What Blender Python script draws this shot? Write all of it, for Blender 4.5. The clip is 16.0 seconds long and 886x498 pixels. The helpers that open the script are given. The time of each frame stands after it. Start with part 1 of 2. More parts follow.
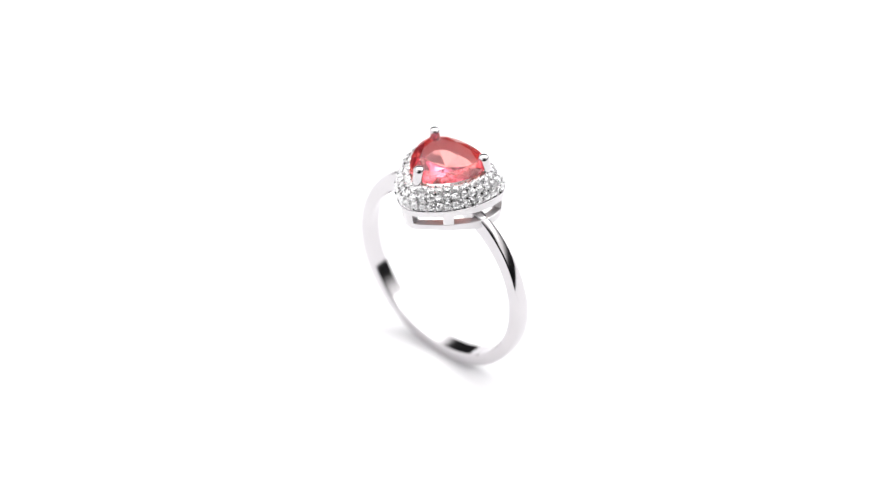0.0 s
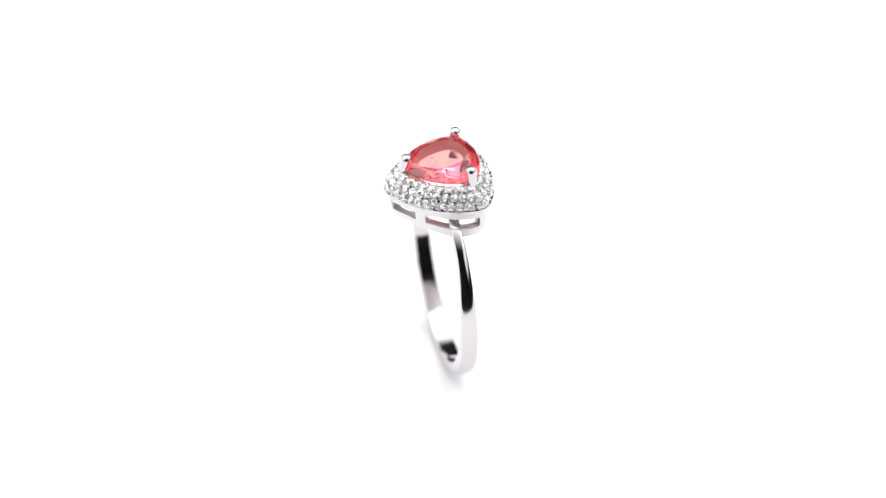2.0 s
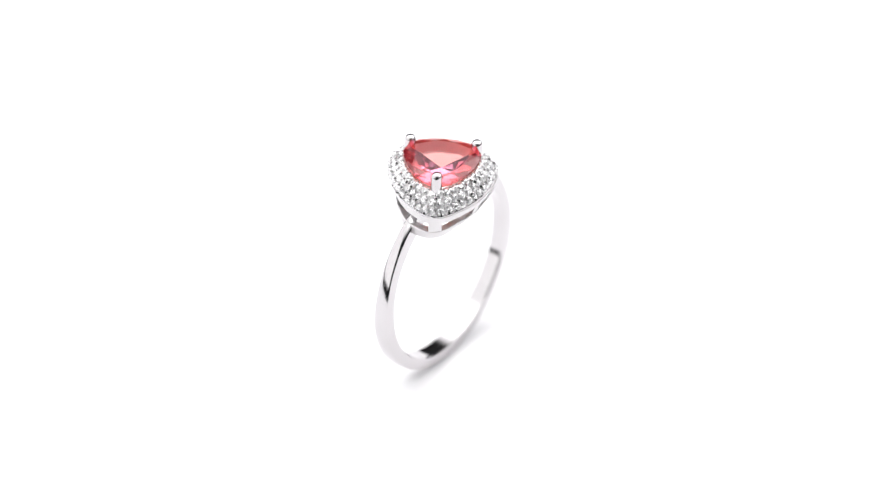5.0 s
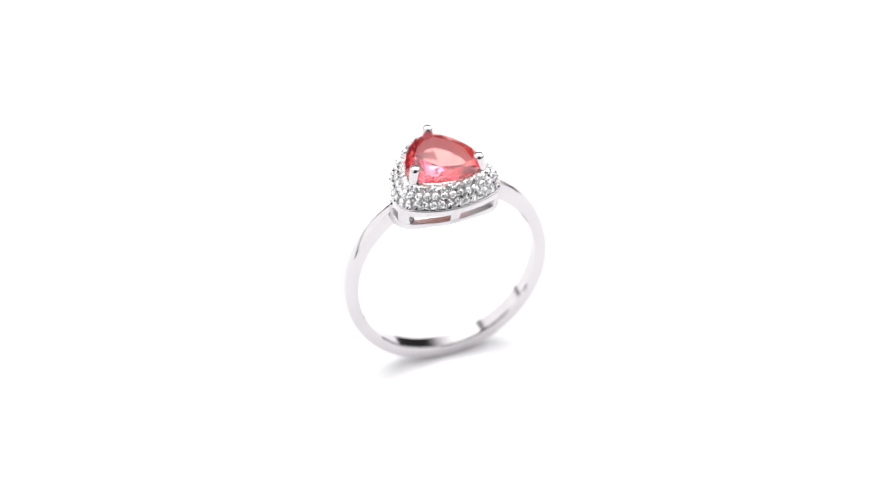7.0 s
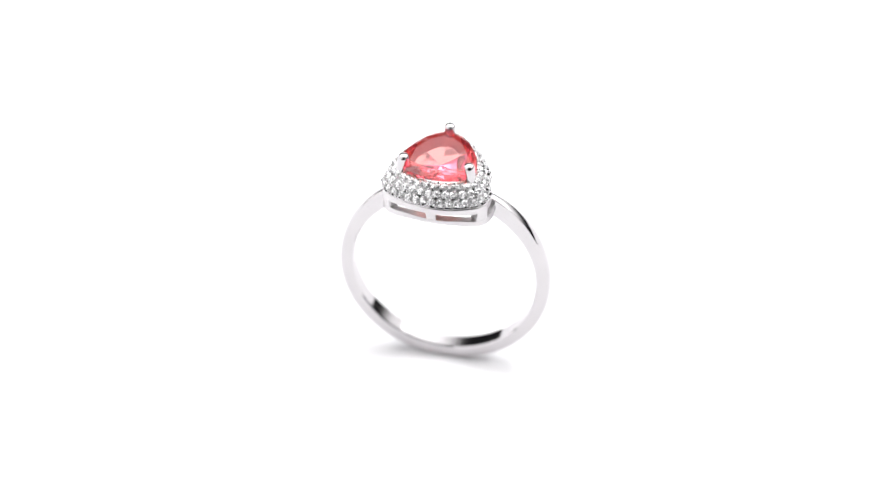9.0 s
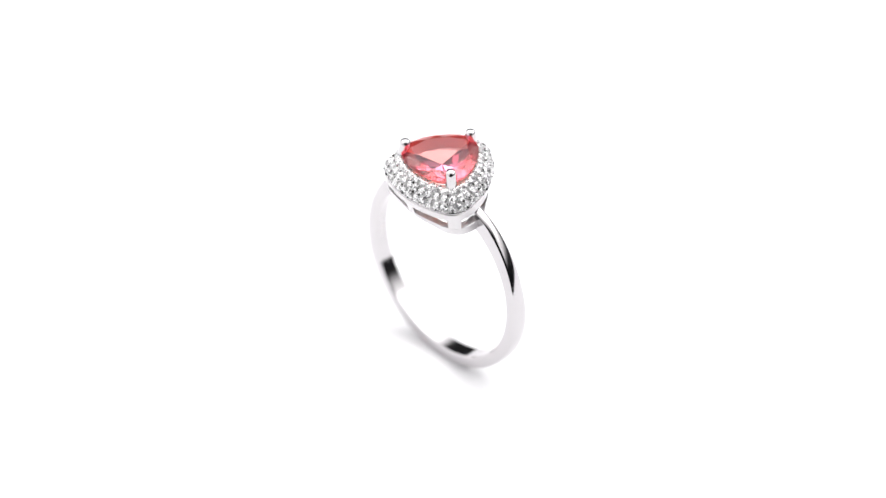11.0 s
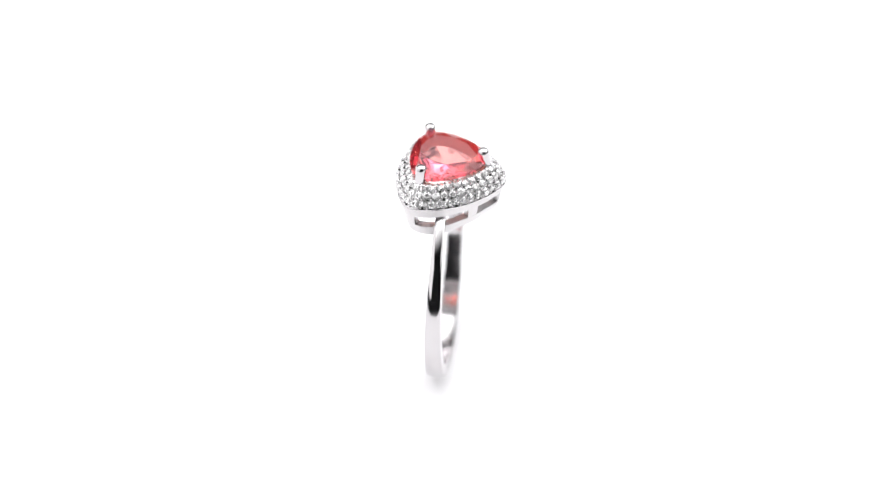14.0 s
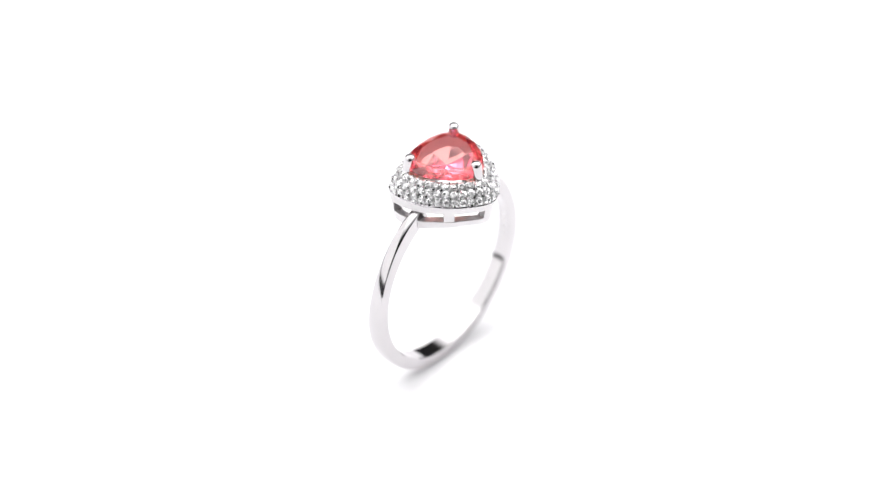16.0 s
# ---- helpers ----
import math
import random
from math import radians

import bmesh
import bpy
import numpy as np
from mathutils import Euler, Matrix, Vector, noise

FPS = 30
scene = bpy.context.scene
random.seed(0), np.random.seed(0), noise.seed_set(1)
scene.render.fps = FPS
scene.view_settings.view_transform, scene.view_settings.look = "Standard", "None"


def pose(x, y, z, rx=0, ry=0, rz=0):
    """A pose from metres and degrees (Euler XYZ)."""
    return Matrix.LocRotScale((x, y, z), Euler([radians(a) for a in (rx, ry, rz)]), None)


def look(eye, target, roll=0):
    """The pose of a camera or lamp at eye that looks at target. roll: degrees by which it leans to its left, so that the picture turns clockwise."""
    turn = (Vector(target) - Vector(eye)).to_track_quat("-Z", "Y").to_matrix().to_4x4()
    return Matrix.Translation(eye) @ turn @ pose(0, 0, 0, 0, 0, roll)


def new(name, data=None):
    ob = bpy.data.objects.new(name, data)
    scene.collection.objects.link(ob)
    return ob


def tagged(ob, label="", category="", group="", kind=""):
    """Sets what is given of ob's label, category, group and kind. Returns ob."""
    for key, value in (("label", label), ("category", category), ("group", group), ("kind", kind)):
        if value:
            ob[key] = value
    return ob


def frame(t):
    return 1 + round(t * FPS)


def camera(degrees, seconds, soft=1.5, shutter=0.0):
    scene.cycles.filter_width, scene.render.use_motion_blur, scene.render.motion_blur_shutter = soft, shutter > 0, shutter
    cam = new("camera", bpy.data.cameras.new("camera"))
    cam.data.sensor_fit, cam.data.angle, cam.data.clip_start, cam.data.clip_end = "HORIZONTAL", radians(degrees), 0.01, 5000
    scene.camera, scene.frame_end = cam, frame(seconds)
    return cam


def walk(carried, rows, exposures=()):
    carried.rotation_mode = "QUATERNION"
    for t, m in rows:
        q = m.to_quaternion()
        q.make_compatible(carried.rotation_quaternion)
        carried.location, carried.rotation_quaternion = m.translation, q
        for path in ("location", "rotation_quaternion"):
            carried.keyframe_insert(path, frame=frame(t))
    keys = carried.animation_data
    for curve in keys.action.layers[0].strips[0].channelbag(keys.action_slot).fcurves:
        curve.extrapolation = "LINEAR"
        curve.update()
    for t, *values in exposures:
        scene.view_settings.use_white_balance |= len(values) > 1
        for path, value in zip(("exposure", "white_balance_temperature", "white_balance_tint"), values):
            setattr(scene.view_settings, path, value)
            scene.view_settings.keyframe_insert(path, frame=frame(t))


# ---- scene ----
# A silver ring turns before a still macro camera on a white studio table.
MM = 0.001
SECONDS = 16.0

# ---- camera ----
cam = camera(16.0, SECONDS, soft=1.3)
EYE = Vector((0.0, -233.3, 204.6)) * MM
AIM = EYE + Vector((0.0, math.cos(radians(39.44)), -math.sin(radians(39.44))))
walk(cam, [(0.0, look(EYE, AIM, -0.26)), (SECONDS, look(EYE, AIM, -0.26))])
cam.data.dof.use_dof = True
cam.data.dof.focus_distance = 0.2935
cam.data.dof.aperture_fstop = 15.0

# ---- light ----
world = bpy.data.worlds.new("studio")
scene.world = world
world.use_nodes = True
world.node_tree.nodes["Background"].inputs[0].default_value = (0.9, 0.93, 1.0, 1)
world.node_tree.nodes["Background"].inputs[1].default_value = 0.02


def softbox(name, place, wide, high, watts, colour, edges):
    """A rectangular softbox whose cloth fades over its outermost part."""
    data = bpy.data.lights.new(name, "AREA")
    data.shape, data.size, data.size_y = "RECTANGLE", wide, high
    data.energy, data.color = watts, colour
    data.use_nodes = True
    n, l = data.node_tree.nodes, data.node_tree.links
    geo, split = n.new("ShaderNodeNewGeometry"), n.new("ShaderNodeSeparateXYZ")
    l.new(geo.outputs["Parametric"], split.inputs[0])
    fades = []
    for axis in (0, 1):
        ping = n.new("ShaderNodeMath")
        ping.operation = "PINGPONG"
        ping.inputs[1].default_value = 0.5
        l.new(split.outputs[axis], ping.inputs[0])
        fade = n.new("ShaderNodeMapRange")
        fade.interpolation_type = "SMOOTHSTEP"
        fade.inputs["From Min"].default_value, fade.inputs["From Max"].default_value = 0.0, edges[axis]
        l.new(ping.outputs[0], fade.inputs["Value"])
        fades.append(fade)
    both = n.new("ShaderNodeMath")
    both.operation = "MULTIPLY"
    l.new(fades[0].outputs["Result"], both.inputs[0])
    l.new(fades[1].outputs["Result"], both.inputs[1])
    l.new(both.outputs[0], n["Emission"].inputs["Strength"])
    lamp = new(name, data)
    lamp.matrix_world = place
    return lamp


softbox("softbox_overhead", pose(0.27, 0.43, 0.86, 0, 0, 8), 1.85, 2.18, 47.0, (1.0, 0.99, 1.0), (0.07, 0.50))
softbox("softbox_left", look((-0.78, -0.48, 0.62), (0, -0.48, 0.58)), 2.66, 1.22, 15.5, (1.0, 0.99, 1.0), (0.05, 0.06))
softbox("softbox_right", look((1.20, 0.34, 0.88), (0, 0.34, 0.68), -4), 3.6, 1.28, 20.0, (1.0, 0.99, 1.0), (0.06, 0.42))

# ---- materials ----


def material(name):
    m = bpy.data.materials.new(name)
    m.use_nodes = True
    return m, m.node_tree.nodes, m.node_tree.links, m.node_tree.nodes["Principled BSDF"]


def noise_tex(nodes, links, scale, detail=3.0):
    co = nodes.new("ShaderNodeTexCoord")
    tex = nodes.new("ShaderNodeTexNoise")
    tex.inputs["Scale"].default_value, tex.inputs["Detail"].default_value = scale, detail
    links.new(co.outputs["Object"], tex.inputs["Vector"])
    return tex


def ramp(nodes, links, source, stops):
    r = nodes.new("ShaderNodeValToRGB")
    els = r.color_ramp.elements
    els[0].position, els[0].color = stops[0][0], (*stops[0][1], 1)
    els[1].position, els[1].color = stops[1][0], (*stops[1][1], 1)
    links.new(source, r.inputs["Fac"])
    return r


def bump(nodes, links, source, bsdf, strength, distance):
    b = nodes.new("ShaderNodeBump")
    b.inputs["Strength"].default_value, b.inputs["Distance"].default_value = strength, distance
    links.new(source, b.inputs["Height"])
    links.new(b.outputs["Normal"], bsdf.inputs["Normal"])


def silver(name, rough_low, rough_high, base=(0.60, 0.583, 0.593), wave=0.15):
    m, n, l, b = material(name)
    b.inputs["Metallic"].default_value = 1.0
    fine = noise_tex(n, l, 2600, 4)
    tone = ramp(n, l, noise_tex(n, l, 420, 3).outputs["Fac"], [(0.3, tuple(c * 0.96 for c in base)), (0.7, base)])
    l.new(tone.outputs["Color"], b.inputs["Base Color"])
    rough = n.new("ShaderNodeMapRange")
    rough.inputs["To Min"].default_value, rough.inputs["To Max"].default_value = rough_low, rough_high
    l.new(fine.outputs["Fac"], rough.inputs["Value"])
    l.new(rough.outputs["Result"], b.inputs["Roughness"])
    bump(n, l, noise_tex(n, l, 350, 2).outputs["Fac"], b, wave, 0.00005)
    return m


def paper():
    m, n, l, b = material("white_paper")
    tone = ramp(n, l, noise_tex(n, l, 9, 4).outputs["Fac"], [(0.3, (0.91, 0.91, 0.925)), (0.7, (0.925, 0.925, 0.935))])
    l.new(tone.outputs["Color"], b.inputs["Base Color"])
    b.inputs["Roughness"].default_value = 0.6
    b.inputs["Specular IOR Level"].default_value = 0.2
    bump(n, l, noise_tex(n, l, 3000, 3).outputs["Fac"], b, 0.03, 0.0001)
    return m


def plain(name, low, high, rough, scale):
    m, n, l, b = material(name)
    tone = ramp(n, l, noise_tex(n, l, scale, 4).outputs["Fac"], [(0.3, low), (0.7, high)])
    l.new(tone.outputs["Color"], b.inputs["Base Color"])
    b.inputs["Roughness"].default_value = rough
    return m


def gem(name, colour, ior, clear=1.0, spec=0.5):
    m, n, l, b = material(name)
    b.inputs["Base Color"].default_value = (*colour, 1)
    b.inputs["Transmission Weight"].default_value = clear
    b.inputs["IOR"].default_value = ior
    b.inputs["Roughness"].default_value = 0.0
    b.inputs["Specular IOR Level"].default_value = spec
    return m


SILVER = silver("polished_silver", 0.05, 0.11)
BAND = silver("worn_polished_silver", 0.08, 0.14)
SEAT = silver("bright_cut_silver", 0.45, 0.62, (0.94, 0.93, 0.93), 0.5)
CAST = silver("cast_silver", 0.30, 0.45, (0.66, 0.645, 0.65), 0.4)
# one pink stone; crown red and underside orange stand in for light inside it
PINK = gem("pink_crystal", (1.0, 0.33, 0.52), 1.62, 0.95, 0.2)
RED = gem("pink_crystal_crown", (1.0, 0.08, 0.11), 1.62, 0.86, 0.5)
ORANGE = gem("tinted_crystal_underside", (1.0, 0.50, 0.26), 1.62, 0.97, 0.2)
CLEAR = gem("clear_crystal", (0.99, 0.99, 0.99), 1.8, 0.52)
# each facet of a small stone mirrors more or less of the studio
facet, info, both, wrap, sheen = (CLEAR.node_tree.nodes.new(k) for k in (
    "ShaderNodeNewGeometry", "ShaderNodeObjectInfo", "ShaderNodeMath", "ShaderNodeMath", "ShaderNodeMapRange"))
wrap.operation = "FRACT"
link = CLEAR.node_tree.links.new
link(facet.outputs["Random Per Island"], both.inputs[0])
link(info.outputs["Random"], both.inputs[1])
link(both.outputs[0], wrap.inputs[0])
link(wrap.outputs[0], sheen.inputs["Value"])
sheen.inputs["From Min"].default_value = 0.25
sheen.inputs["To Min"].default_value, sheen.inputs["To Max"].default_value = 0.0, 0.8
link(sheen.outputs["Result"], CLEAR.node_tree.nodes["Principled BSDF"].inputs["Metallic"])
# near-black silver: the shade between the small stones is put into its colour
DARK = silver("pit_shade_silver", 0.3, 0.45, (0.04, 0.038, 0.038))
PAPER = paper()
GREY = plain("dark_studio_wall", (0.018, 0.018, 0.02), (0.028, 0.028, 0.03), 0.9, 3)

# ---- helpers for meshes ----


def finish(bm, angle=32):
    bmesh.ops.recalc_face_normals(bm, faces=bm.faces)
    for f in bm.faces:
        f.smooth = angle > 0
    for e in bm.edges:
        if len(e.link_faces) == 2 and e.calc_face_angle(0) > radians(angle):
            e.smooth = False


def mesh_of(name, bm, mat, angle=32):
    finish(bm, angle)
    data = bpy.data.meshes.new(name)
    bm.to_mesh(data)
    bm.free()
    data.materials.append(mat)
    return data


def part(name, bm, mat, parent, label="", angle=32):
    ob = new(name, mesh_of(name, bm, mat, angle))
    ob.parent = parent
    return tagged(ob, label)


def bridge(bm, loops, closed_around=True, closed_along=False, caps=False):
    """Skin rows of points; each row is a loop of the same length."""
    rows = [[bm.verts.new(p) for p in loop] for loop in loops]
    n = len(rows[0])
    pairs = list(zip(rows, rows[1:])) + ([(rows[-1], rows[0])] if closed_along else [])
    for a, b in pairs:
        for i in range(n if closed_around else n - 1):
            j = (i + 1) % n
            bm.faces.new((a[i], a[j], b[j], b[i]))
    if caps:
        bm.faces.new(rows[0])
        bm.faces.new(rows[-1])
    return rows


# ---- rounded three-sided outline ----
def trillion(theta, corner, mid):
    """Radius of a triangle with bowed sides; corners lie at 90, 210 and 330 degrees."""
    a = (theta - radians(30)) % radians(120)
    a = a - radians(120) if a > radians(60) else a
    k = (corner * corner - mid * mid) / (corner - 2 * mid)
    c = math.cos(a)
    return k * c + math.sqrt(max(k * k * c * c - k * k + (mid - k) ** 2, 0))


def outline(theta, corner, mid, soft=9):
    """The same with its corners rounded over that many degrees."""
    steps = 9
    total = 0.0
    for i in range(steps):
        total += trillion(theta + radians(soft) * (2 * i / (steps - 1) - 1), corner, mid)
    return total / steps


def at(theta, r, z):
    return Vector((r * math.cos(theta), r * math.sin(theta), z)) * MM


def loop(corner, mid, z, soft=9, count=120):
    return [at(2 * math.pi * i / count, outline(2 * math.pi * i / count, corner, mid, soft), z) for i in range(count)]


# ---- the studio ----
def slab(name, low, high, mat, label, category):
    bm = bmesh.new()
    bmesh.ops.create_cube(bm, size=1)
    size = Vector(high) - Vector(low)
    bmesh.ops.scale(bm, vec=size, verts=bm.verts)
    bmesh.ops.translate(bm, vec=(Vector(low) + Vector(high)) / 2, verts=bm.verts)
    ob = new(name, mesh_of(name, bm, mat, 0))
    return tagged(ob, label, category, kind="structure")


slab("table", (-2.2, -0.068, -0.03), (2.2, 2.2, -0.00024), PAPER, "matt white paper sheet on the table under the ring", "table top")
slab("bench", (-2.2, -0.062, -0.75), (2.2, 2.2, -0.03), GREY, "dark grey bench under the white paper sheet", "bench")
slab("floor", (-2.2, -2.2, -0.78), (2.2, 2.2, -0.75), GREY, "plain dark grey studio floor", "floor")
for wall, low, high in (("wall_north", (-2.25, 2.2, -0.78), (2.25, 2.25, 2.2)), ("wall_south", (-2.25, -2.25, -0.78), (2.25, -2.2, 2.2)),
                        ("wall_east", (2.2, -2.2, -0.78), (2.25, 2.2, 2.2)), ("wall_west", (-2.25, -2.2, -0.78), (-2.2, 2.2, 2.2))):
    slab(wall, low, high, GREY, "plain dark grey studio wall", "wall")
slab("ceiling", (-2.25, -2.25, 2.2), (2.25, 2.25, 2.25), GREY, "plain dark grey studio ceiling", "ceiling")

# ---- the ring ----
RADIUS, THICK, CENTRE = 10.37, 1.37, 10.14
TIP = 24.48            # where the domes of the claws begin
RIM = 21.20            # lower edge of the halo
FOOT = 18.45           # underside of the gallery


def seated(x, y):
    """The head leans and turns a little on the shank."""
    return pose(0, 0, 0, 0, 0, -0.8) @ pose(x * MM, y * MM, 21 * MM, 0.82, 0.70, 0) @ Matrix.Translation((0, 0, -21 * MM))


HEAD, HALO, GALLERY = seated(-0.35, 0.11), seated(-0.35, 0.17), seated(-0.30, 0.0)
LEAN = Matrix.Translation(Vector((0.10, -0.05, 0)) * MM) @ pose(0, 0, 0, -0.65, 0, 0)

ring = new("ring")
tagged(ring, "polished silver ring with pink-red trillion stone and clear pave halo", "ring")


def build_shank():
    bm = bmesh.new()
    loops = []
    top = radians(19)
    steps = 220
    for i in range(steps + 1):
        a = top + (2 * math.pi - 2 * top) * i / steps      # from the top, clockwise
        low = 0.5 - 0.5 * math.cos(a)                      # 0 at the top, 1 at the bottom
        half = 0.46 + 0.60 * min(low, 0.5) + 0.22 * max(0.0, low - 0.5)
        thick = THICK - 0.05 * (1 - low)
        ch = 0.10
        rise = min(1.0, max(0.0, (radians(78) - min(a, 2 * math.pi - a)) / radians(50)))
        rise = rise * rise * (3 - 2 * rise)                # the shoulders stand out from the circle
        inner, outer = RADIUS - thick - 0.06 * rise, RADIUS + (0.30 if a > math.pi else 0.44) * rise
        crown = [(1.0, 0.20), (0.97, 0.135), (0.80, 0.075), (0.52, 0.03), (0.26, 0.007)]
        prof = [(-half + ch, inner), (-half, inner + ch)] + [(-half * k, outer - d) for k, d in crown]
        prof += [(half * k, outer - d) for k, d in reversed(crown)] + [(half, inner + ch), (half - ch, inner)]
        loops.append([Vector((r * math.sin(a), y, CENTRE + r * math.cos(a))) * MM for y, r in prof])
    bridge(bm, loops, caps=True)
    bm.transform(LEAN)
    return part("shank", bm, BAND, ring, "plain polished silver band, narrower at the shoulders", 40)


def build_marks(shank):
    """Worn stamp marks inside the band, too small to read."""
    for a, long in ((-101, 0.55), (-95.5, 0.35), (-91, 0.6), (-85, 0.4), (-80, 0.55)):
        bm = bmesh.new()
        bmesh.ops.create_cube(bm, size=1)
        bmesh.ops.scale(bm, vec=Vector((long, 0.55, 0.02)) * MM, verts=bm.verts)
        r = RADIUS - THICK + 0.03
        t = radians(a)
        m = Matrix.Translation(Vector((r * math.sin(t), 0, CENTRE + r * math.cos(t))) * MM) @ Matrix.Rotation(t, 4, "Y")
        bm.transform(LEAN @ m)
        part("stamp_mark", bm, CAST, shank, "faint worn stamp mark", 0)


def gallery_foot(theta):
    """Radius of the gallery's foot: one nearly straight side, two bowed ones."""
    f = theta - math.pi / 2
    waves = (4.50, 0.26, -0.60, 0.545, 0.191, -0.064, 0.098, 0.033, 0.032, 0.06)
    return sum(w * math.cos(k * f) for k, w in enumerate(waves))


def gallery_r(theta, v):
    """Radius of the gallery wall; v runs from its foot (0) to the halo (1)."""
    low, high = gallery_foot(theta), outline(theta, 5.88, 4.56, 9)
    return low + (high - low) * v ** 0.8


def gallery_z(v):
    return FOOT + (RIM - 0.05 - FOOT) * v


def build_rail(name, v0, v1, deep):
    bm = bmesh.new()
    count = 120
    loops = []
    e = 0.06
    for v, inset in ((v0, deep), (v0, e), (v0 + 0.02, 0.0), (v1 - 0.02, 0.0), (v1, e), (v1, deep)):
        loops.append([at(2 * math.pi * i / count, gallery_r(2 * math.pi * i / count, v) - inset, gallery_z(v)) for i in range(count)])
    bridge(bm, loops, closed_along=True)
    bm.transform(GALLERY)
    return part(name, bm, CAST, ring)


def build_post(mid, half, deep):
    bm = bmesh.new()
    loops = []
    n = 8
    for k in range(7):
        v = 0.1 + 0.8 * k / 6
        grow = 1 + 0.25 * abs(k / 3 - 1) ** 3
        angles = [mid + half * grow * (2 * i / n - 1) for i in range(n + 1)]
        row = [at(a, gallery_r(a, v) - 0.03, gallery_z(v)) for a in angles]
        row += [at(a, gallery_r(a, v) - deep, gallery_z(v)) for a in reversed(angles)]
        loops.append(row)
    bridge(bm, loops, caps=True)
    bm.transform(GALLERY)
    return part("gallery_post", bm, CAST, ring)


# ---- halo ----
def halo_point(theta, s):
    """s runs over the sloping face, from the stone (0) down to the rim (1)."""
    inner = outline(theta, 4.32, 3.22, 10)
    outer = outline(theta, 5.88, 4.56, 9)
    swell = 0.26 * math.sin(math.pi * s)
    r = inner + (outer - inner) * s + swell * 0.75
    z = 23.14 + (RIM + 0.10 - 23.14) * s + swell * 0.65
    return at(theta, r, z)


def halo_skin(theta, s):
    """The metal under the stones, a little below their girdles."""
    return halo_point(theta, s) - halo_normal(theta, s) * 0.24 * math.sin(math.pi * s) ** 0.4 * MM


def halo_normal(theta, s):
    e = 0.01
    a = halo_point(theta + e, s) - halo_point(theta - e, s)
    b = halo_point(theta, min(s + e, 1)) - halo_point(theta, max(s - e, 0))
    n = b.cross(a).normalized()
    return n if n.z > 0 else -n


def build_halo():
    bm = bmesh.new()
    count = 120
    angles = [2 * math.pi * i / count for i in range(count)]
    loops = [[halo_skin(a, k / 10) for a in angles] for k in range(11)]
    for grow, z in ((-0.05, RIM - 0.05), (-0.75, RIM - 0.05), (-1.0, RIM + 0.6)):
        loops.append([at(a, outline(a, 5.88, 4.56, 9) + grow, z) for a in angles])
    loops.append([at(a, outline(a, 4.32, 3.22, 10) - 0.2, 22.2) for a in angles])
    loops.append([at(a, outline(a, 4.32, 3.22, 10) - 0.2, 22.95) for a in angles])
    bridge(bm, loops, closed_along=True)
    bm.transform(HALO)
    return part("halo", bm, SEAT, ring, "sloping silver halo set with clear stones")


def build_rim():
    bm = bmesh.new()
    angles = [2 * math.pi * i / 120 for i in range(120)]
    section = ((-0.5, RIM + 0.12), (0.02, RIM + 0.12), (0.06, RIM + 0.07), (0.06, RIM - 0.06), (0.03, RIM - 0.12), (-0.5, RIM - 0.14))
    bridge(bm, [[at(a, outline(a, 5.88, 4.56, 9) + grow, z) for a in angles] for grow, z in section], closed_along=True)
    bm.transform(HALO)
    return part("halo_rim", bm, SILVER, ring, "smooth polished silver rim under the halo", 50)


def build_seat():
    """The sloping collar on which the centre stone rests."""
    bm = bmesh.new()
    angles = [2 * math.pi * i / 90 for i in range(90)]
    section = ((1.05, 23.05), (0.80, 22.42), (0.62, 22.00), (0.57, 21.95), (0.59, 22.10), (0.78, 22.56), (1.01, 23.12))
    bridge(bm, [[at(a, outline(a, 4.35, 3.24, 10) * k, z) for a in angles] for k, z in section], closed_along=True)
    bm.transform(HEAD)
    return part("stone_seat", bm, SEAT, ring)


def brilliant(radius):
    """A small round cut stone, table up."""
    bm = bmesh.new()
    n = 8
    table = [Vector((0.54 * math.cos(2 * math.pi * i / n), 0.54 * math.sin(2 * math.pi * i / n), 0.29)) for i in range(n)]
    star = [Vector((0.75 * math.cos(2 * math.pi * (i + .5) / n), 0.75 * math.sin(2 * math.pi * (i + .5) / n), 0.15)) for i in range(n)]
    girdle = [Vector((math.cos(math.pi * i / n), math.sin(math.pi * i / n), 0.0)) for i in range(2 * n)]
    v = {}

    def vert(key, p):
        if key not in v:
            v[key] = bm.verts.new(p * radius * MM)
        return v[key]

    t = [vert(("t", i), p) for i, p in enumerate(table)]
    st = [vert(("s", i), p) for i, p in enumerate(star)]
    g = [vert(("g", i), p) for i, p in enumerate(girdle)]
    low = [vert(("p", i), Vector((0.5 * math.cos(2 * math.pi * i / n), 0.5 * math.sin(2 * math.pi * i / n), -0.42))) for i in range(n)]
    tip = vert("c", Vector((0, 0, -0.82)))
    middle = vert("m", Vector((0, 0, 0.23)))
    for i in range(n):
        j = (i + 1) % n
        bm.faces.new((middle, t[i], t[j]))
        bm.faces.new((t[i], st[i], t[j]))
        bm.faces.new((t[j], st[i], g[(2 * i + 2) % (2 * n)], st[j]))
        bm.faces.new((st[i], g[2 * i], g[2 * i + 1]))
        bm.faces.new((st[i], g[2 * i + 1], g[(2 * i + 2) % (2 * n)]))
        bm.faces.new((g[2 * i], low[i], g[2 * i + 1]))
        bm.faces.new((g[2 * i + 1], low[j], g[(2 * i + 2) % (2 * n)]))
        bm.faces.new((g[2 * i + 1], low[i], tip, low[j]))
    bmesh.ops.split_edges(bm, edges=bm.edges[:])
    return bm


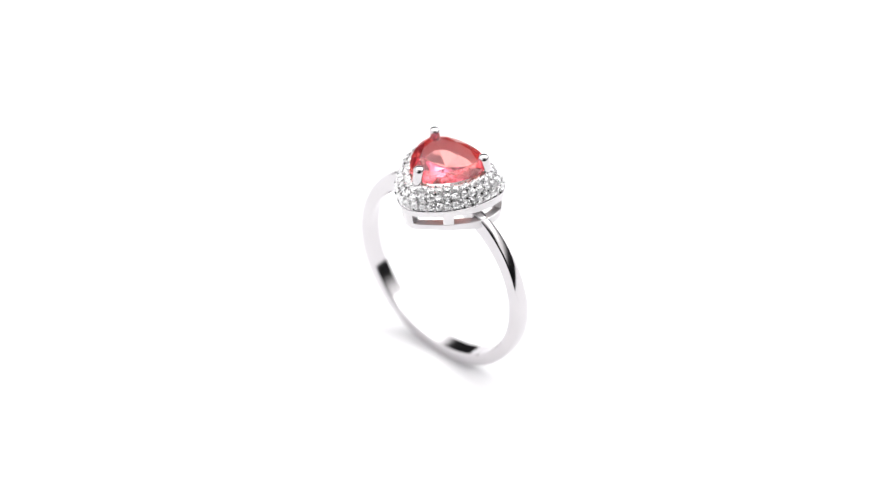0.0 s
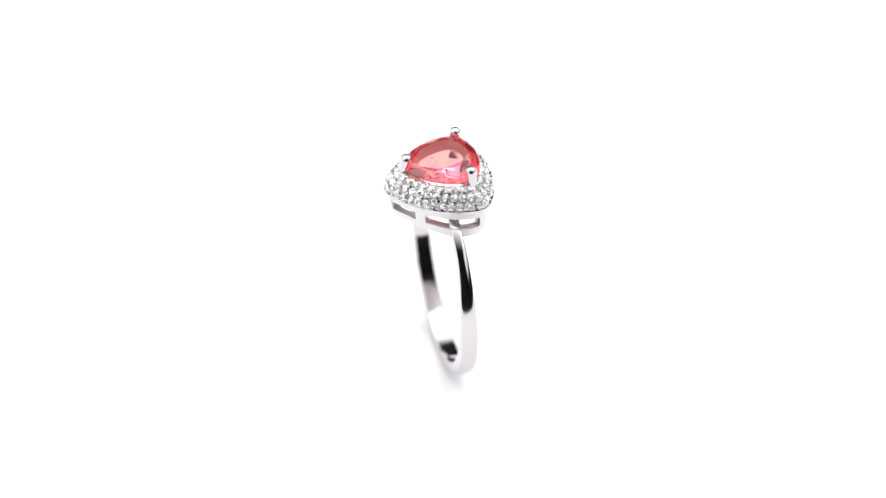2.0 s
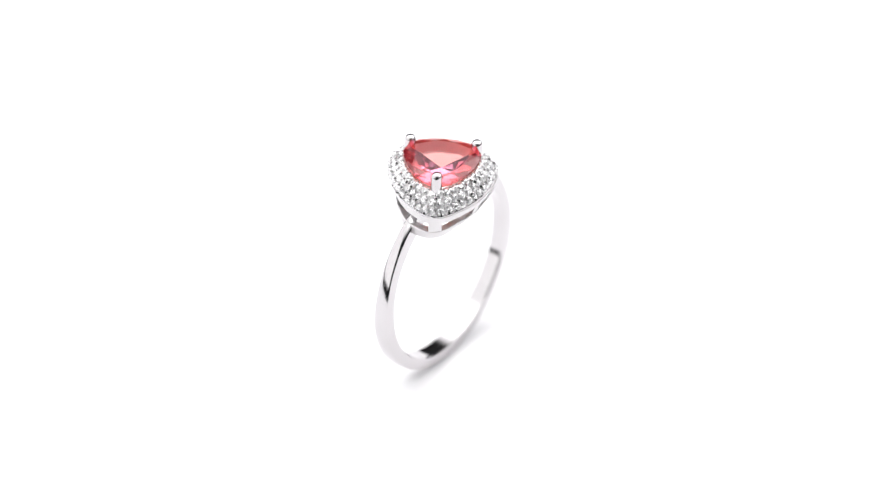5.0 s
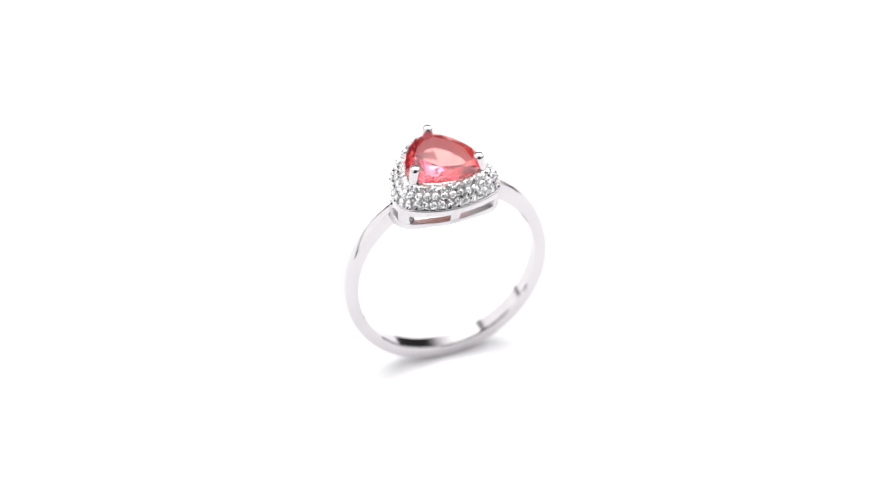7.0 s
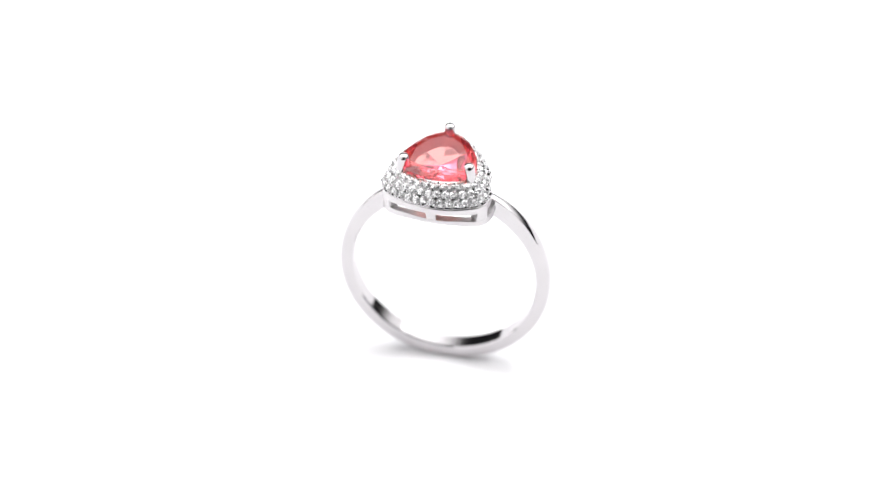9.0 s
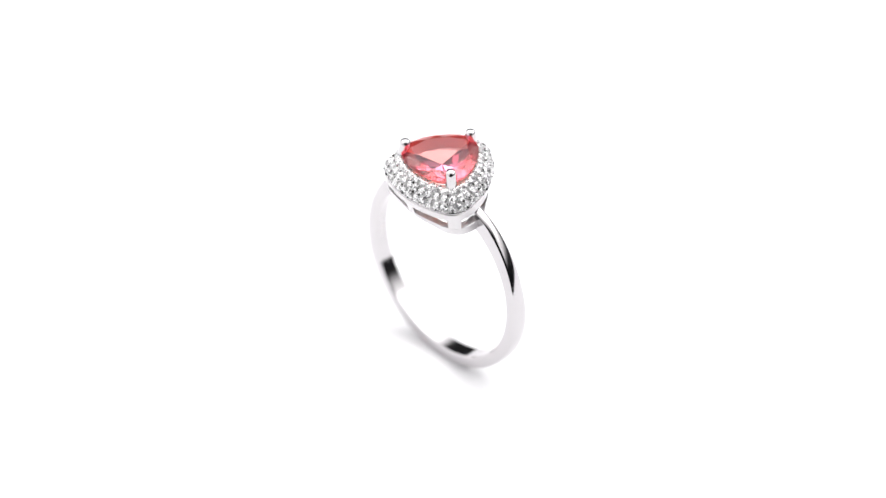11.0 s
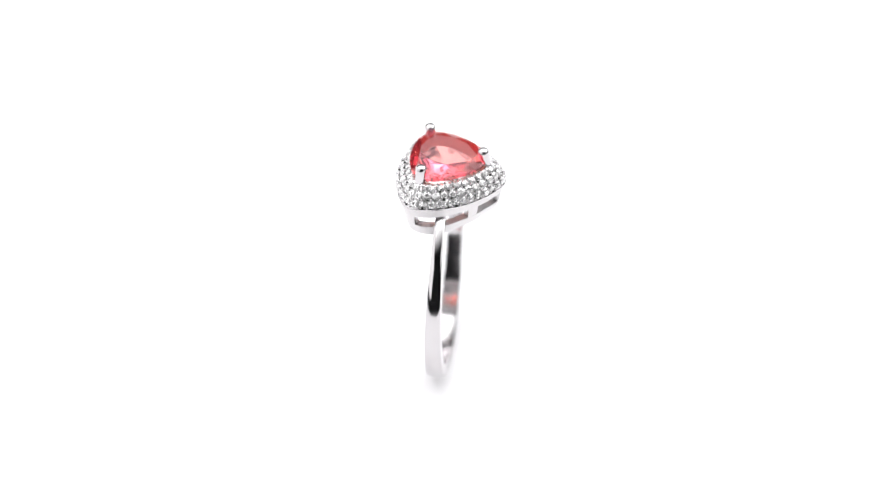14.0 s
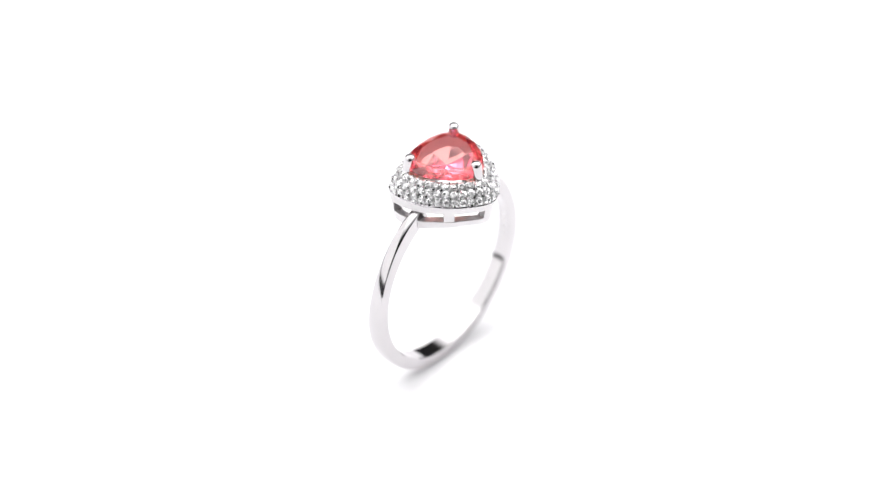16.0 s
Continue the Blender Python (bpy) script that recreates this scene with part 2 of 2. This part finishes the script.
def spread(s, count, shift):
    """Angles that split the halo's loop at s into equal lengths."""
    n = 720
    pts = [halo_point(2 * math.pi * i / n, s) for i in range(n + 1)]
    length = [0.0]
    for a, b in zip(pts, pts[1:]):
        length.append(length[-1] + (b - a).length)
    out = []
    i = 0
    for k in range(count):
        want = ((k + shift) % count) / count * length[-1]
        i = next(j for j in range(n) if length[j + 1] >= want)
        f = (want - length[i]) / (length[i + 1] - length[i])
        out.append(2 * math.pi * (i + f) / n)
    return out


def build_pave(halo):
    rng = random.Random(4)
    stone = mesh_of("pave_stone", brilliant(1.0), CLEAR, 0)
    bm = bmesh.new()
    bmesh.ops.create_icosphere(bm, subdivisions=2, radius=MM)
    bead = mesh_of("bead", bm, SILVER, 60)
    bm = bmesh.new()
    bmesh.ops.create_icosphere(bm, subdivisions=1, radius=MM)
    pit = mesh_of("pit_shade_bead", bm, DARK, 60)

    def put(name, data, theta, s, size, lift, tilt, label, tall=1.0):
        p, nrm = halo_point(theta, s), halo_normal(theta, s)
        ob = new(name, data)
        ob.parent = halo
        turn = nrm.to_track_quat("Z", "Y").to_matrix().to_4x4()
        wobble = pose(0, 0, 0, rng.uniform(-tilt, tilt), rng.uniform(-tilt, tilt), rng.uniform(0, 360))
        ob.matrix_basis = HALO @ Matrix.Translation(p + nrm * lift * MM) @ turn @ wobble @ Matrix.Diagonal((size, size, size * tall, 1))
        tagged(ob, label)

    label = "small clear round-cut stone"
    rows = ((0.14, 32, 0.0, 0.375), (0.475, 36, 0.5, 0.385), (0.82, 40, 0.0, 0.385))
    for s, count, shift, size in rows:
        for a in spread(s, count, shift):
            put("pave_stone", stone, a, s, size * rng.uniform(0.93, 1.04), 0.03, 14, label)
    for s, count, shift, lift, tall in ((0.0, 32, 0.5, 0.02, 1.0), (0.30, 32, 0.5, 0.06, 1.3), (0.65, 36, 0.0, 0.06, 1.3), (0.97, 40, 0.5, 0.04, 1.0)):
        for a in spread(s, count, shift):
            put("bead", bead, a, s, rng.uniform(0.10, 0.135), lift, 0, "", tall)
    # dark beads whose colour stands in for shade in pits between the stones
    for s, count, shift in ((0.32, 36, 0.0), (0.64, 40, 0.5), (0.95, 40, 0.0)):
        for a in spread(s, count, shift):
            if rng.random() < 0.42:
                put("pit_shade_bead", pit, a, s, rng.uniform(0.10, 0.14), 0.10, 0, "dark bead between stones, for the shade in a drilled pit")


# ---- centre stone and claws ----
def build_gem():
    bm = bmesh.new()
    n = 18
    girdle_z, table_z, tip_z = 23.64, 24.06, 20.95

    def ringpts(scale, z, count, shift, soft=10):
        out = []
        for i in range(count):
            a = math.pi / 2 + 2 * math.pi * (i + shift) / count
            out.append(bm.verts.new(at(a, scale * outline(a, 4.30, 3.27, soft), z)))
        return out

    table = ringpts(0.74, table_z, 9, 0)
    star = ringpts(0.88, table_z - 0.14, 9, 0.5)
    up = ringpts(1.0, girdle_z + 0.05, n, 0)
    down = ringpts(1.0, girdle_z - 0.20, n, 0)
    pav = ringpts(0.50, girdle_z - 1.45, 6, 0)
    tip = bm.verts.new(Vector((0, 0, tip_z)) * MM)
    bm.faces.new(table)
    for i in range(9):
        j = (i + 1) % 9
        bm.faces.new((table[i], star[i], table[j]))
        bm.faces.new((table[j], star[i], up[(2 * i + 2) % n]))
        bm.faces.new((table[j], up[(2 * i + 2) % n], star[j]))
        bm.faces.new((star[i], up[2 * i], up[2 * i + 1]))
        bm.faces.new((star[i], up[2 * i + 1], up[(2 * i + 2) % n]))
    for i in range(6):
        j = (i + 1) % 6
        a, b, c, d = (down[(3 * i + k) % n] for k in range(4))
        bm.faces.new((a, pav[i], b))
        bm.faces.new((b, pav[i], pav[j], c))
        bm.faces.new((c, pav[j], d))
        bm.faces.new((pav[i], tip, pav[j]))
    for i in range(n):
        j = (i + 1) % n
        bm.faces.new((up[i], up[j], down[j], down[i]))
    for f in bm.faces:
        z = f.calc_center_median().z
        f.material_index = 1 if z < (girdle_z - 0.15) * MM else 2 if z < (table_z - 0.01) * MM else 0
    bm.transform(HEAD)
    stone = part("centre_stone", bm, PINK, ring, "pink-red faceted trillion-cut stone", 0)
    stone.data.materials.append(ORANGE)
    stone.data.materials.append(RED)
    return stone


def build_claw(angle):
    bm = bmesh.new()
    a = radians(angle)
    rad = 0.53
    n = 20
    prof = [(rad * 1.12, 21.6), (rad * 1.02, 22.4), (rad, 23.2), (rad, TIP - 0.05)]
    prof += [(rad * math.cos(radians(t)) ** 0.8, TIP + 0.72 * rad * math.sin(radians(t))) for t in (12, 26, 40, 54, 68, 80)]
    loops = []
    for r, z in prof:
        lean = 3.63 + 0.13 * max(0.0, TIP - z)
        centre = at(a, lean, z)
        loops.append([centre + Vector((r * math.cos(2 * math.pi * i / n), r * math.sin(2 * math.pi * i / n), 0)) * MM for i in range(n)])
    bridge(bm, loops, caps=True)
    bm.transform(HEAD)
    return part("claw", bm, SILVER, ring, "round-tipped silver claw", 50)


shank = build_shank()
build_marks(shank)
build_rail("gallery_top_rail", 0.68, 1.0, 0.6)
build_rail("gallery_base_rail", 0.0, 0.31, 0.8)
for k in range(3):
    build_post(radians(90 + 120 * k), radians(6.5), 0.8)
for angle in (270, 44, 136):
    build_post(radians(angle), radians(6.5), 0.8)
halo = build_halo()
build_rim()
build_seat()
build_pave(halo)
build_gem()
for k in range(3):
    build_claw(90 + 120 * k)


# ---- the turning ----
def motions():
    rows = []
    for k in range(33):
        t = k * 0.5
        rows.append((t, pose(0.12 * MM, 0.04 * MM, 0, 0, 0, 137.533 - 16.7354 * t)))
    walk(ring, rows)


motions()
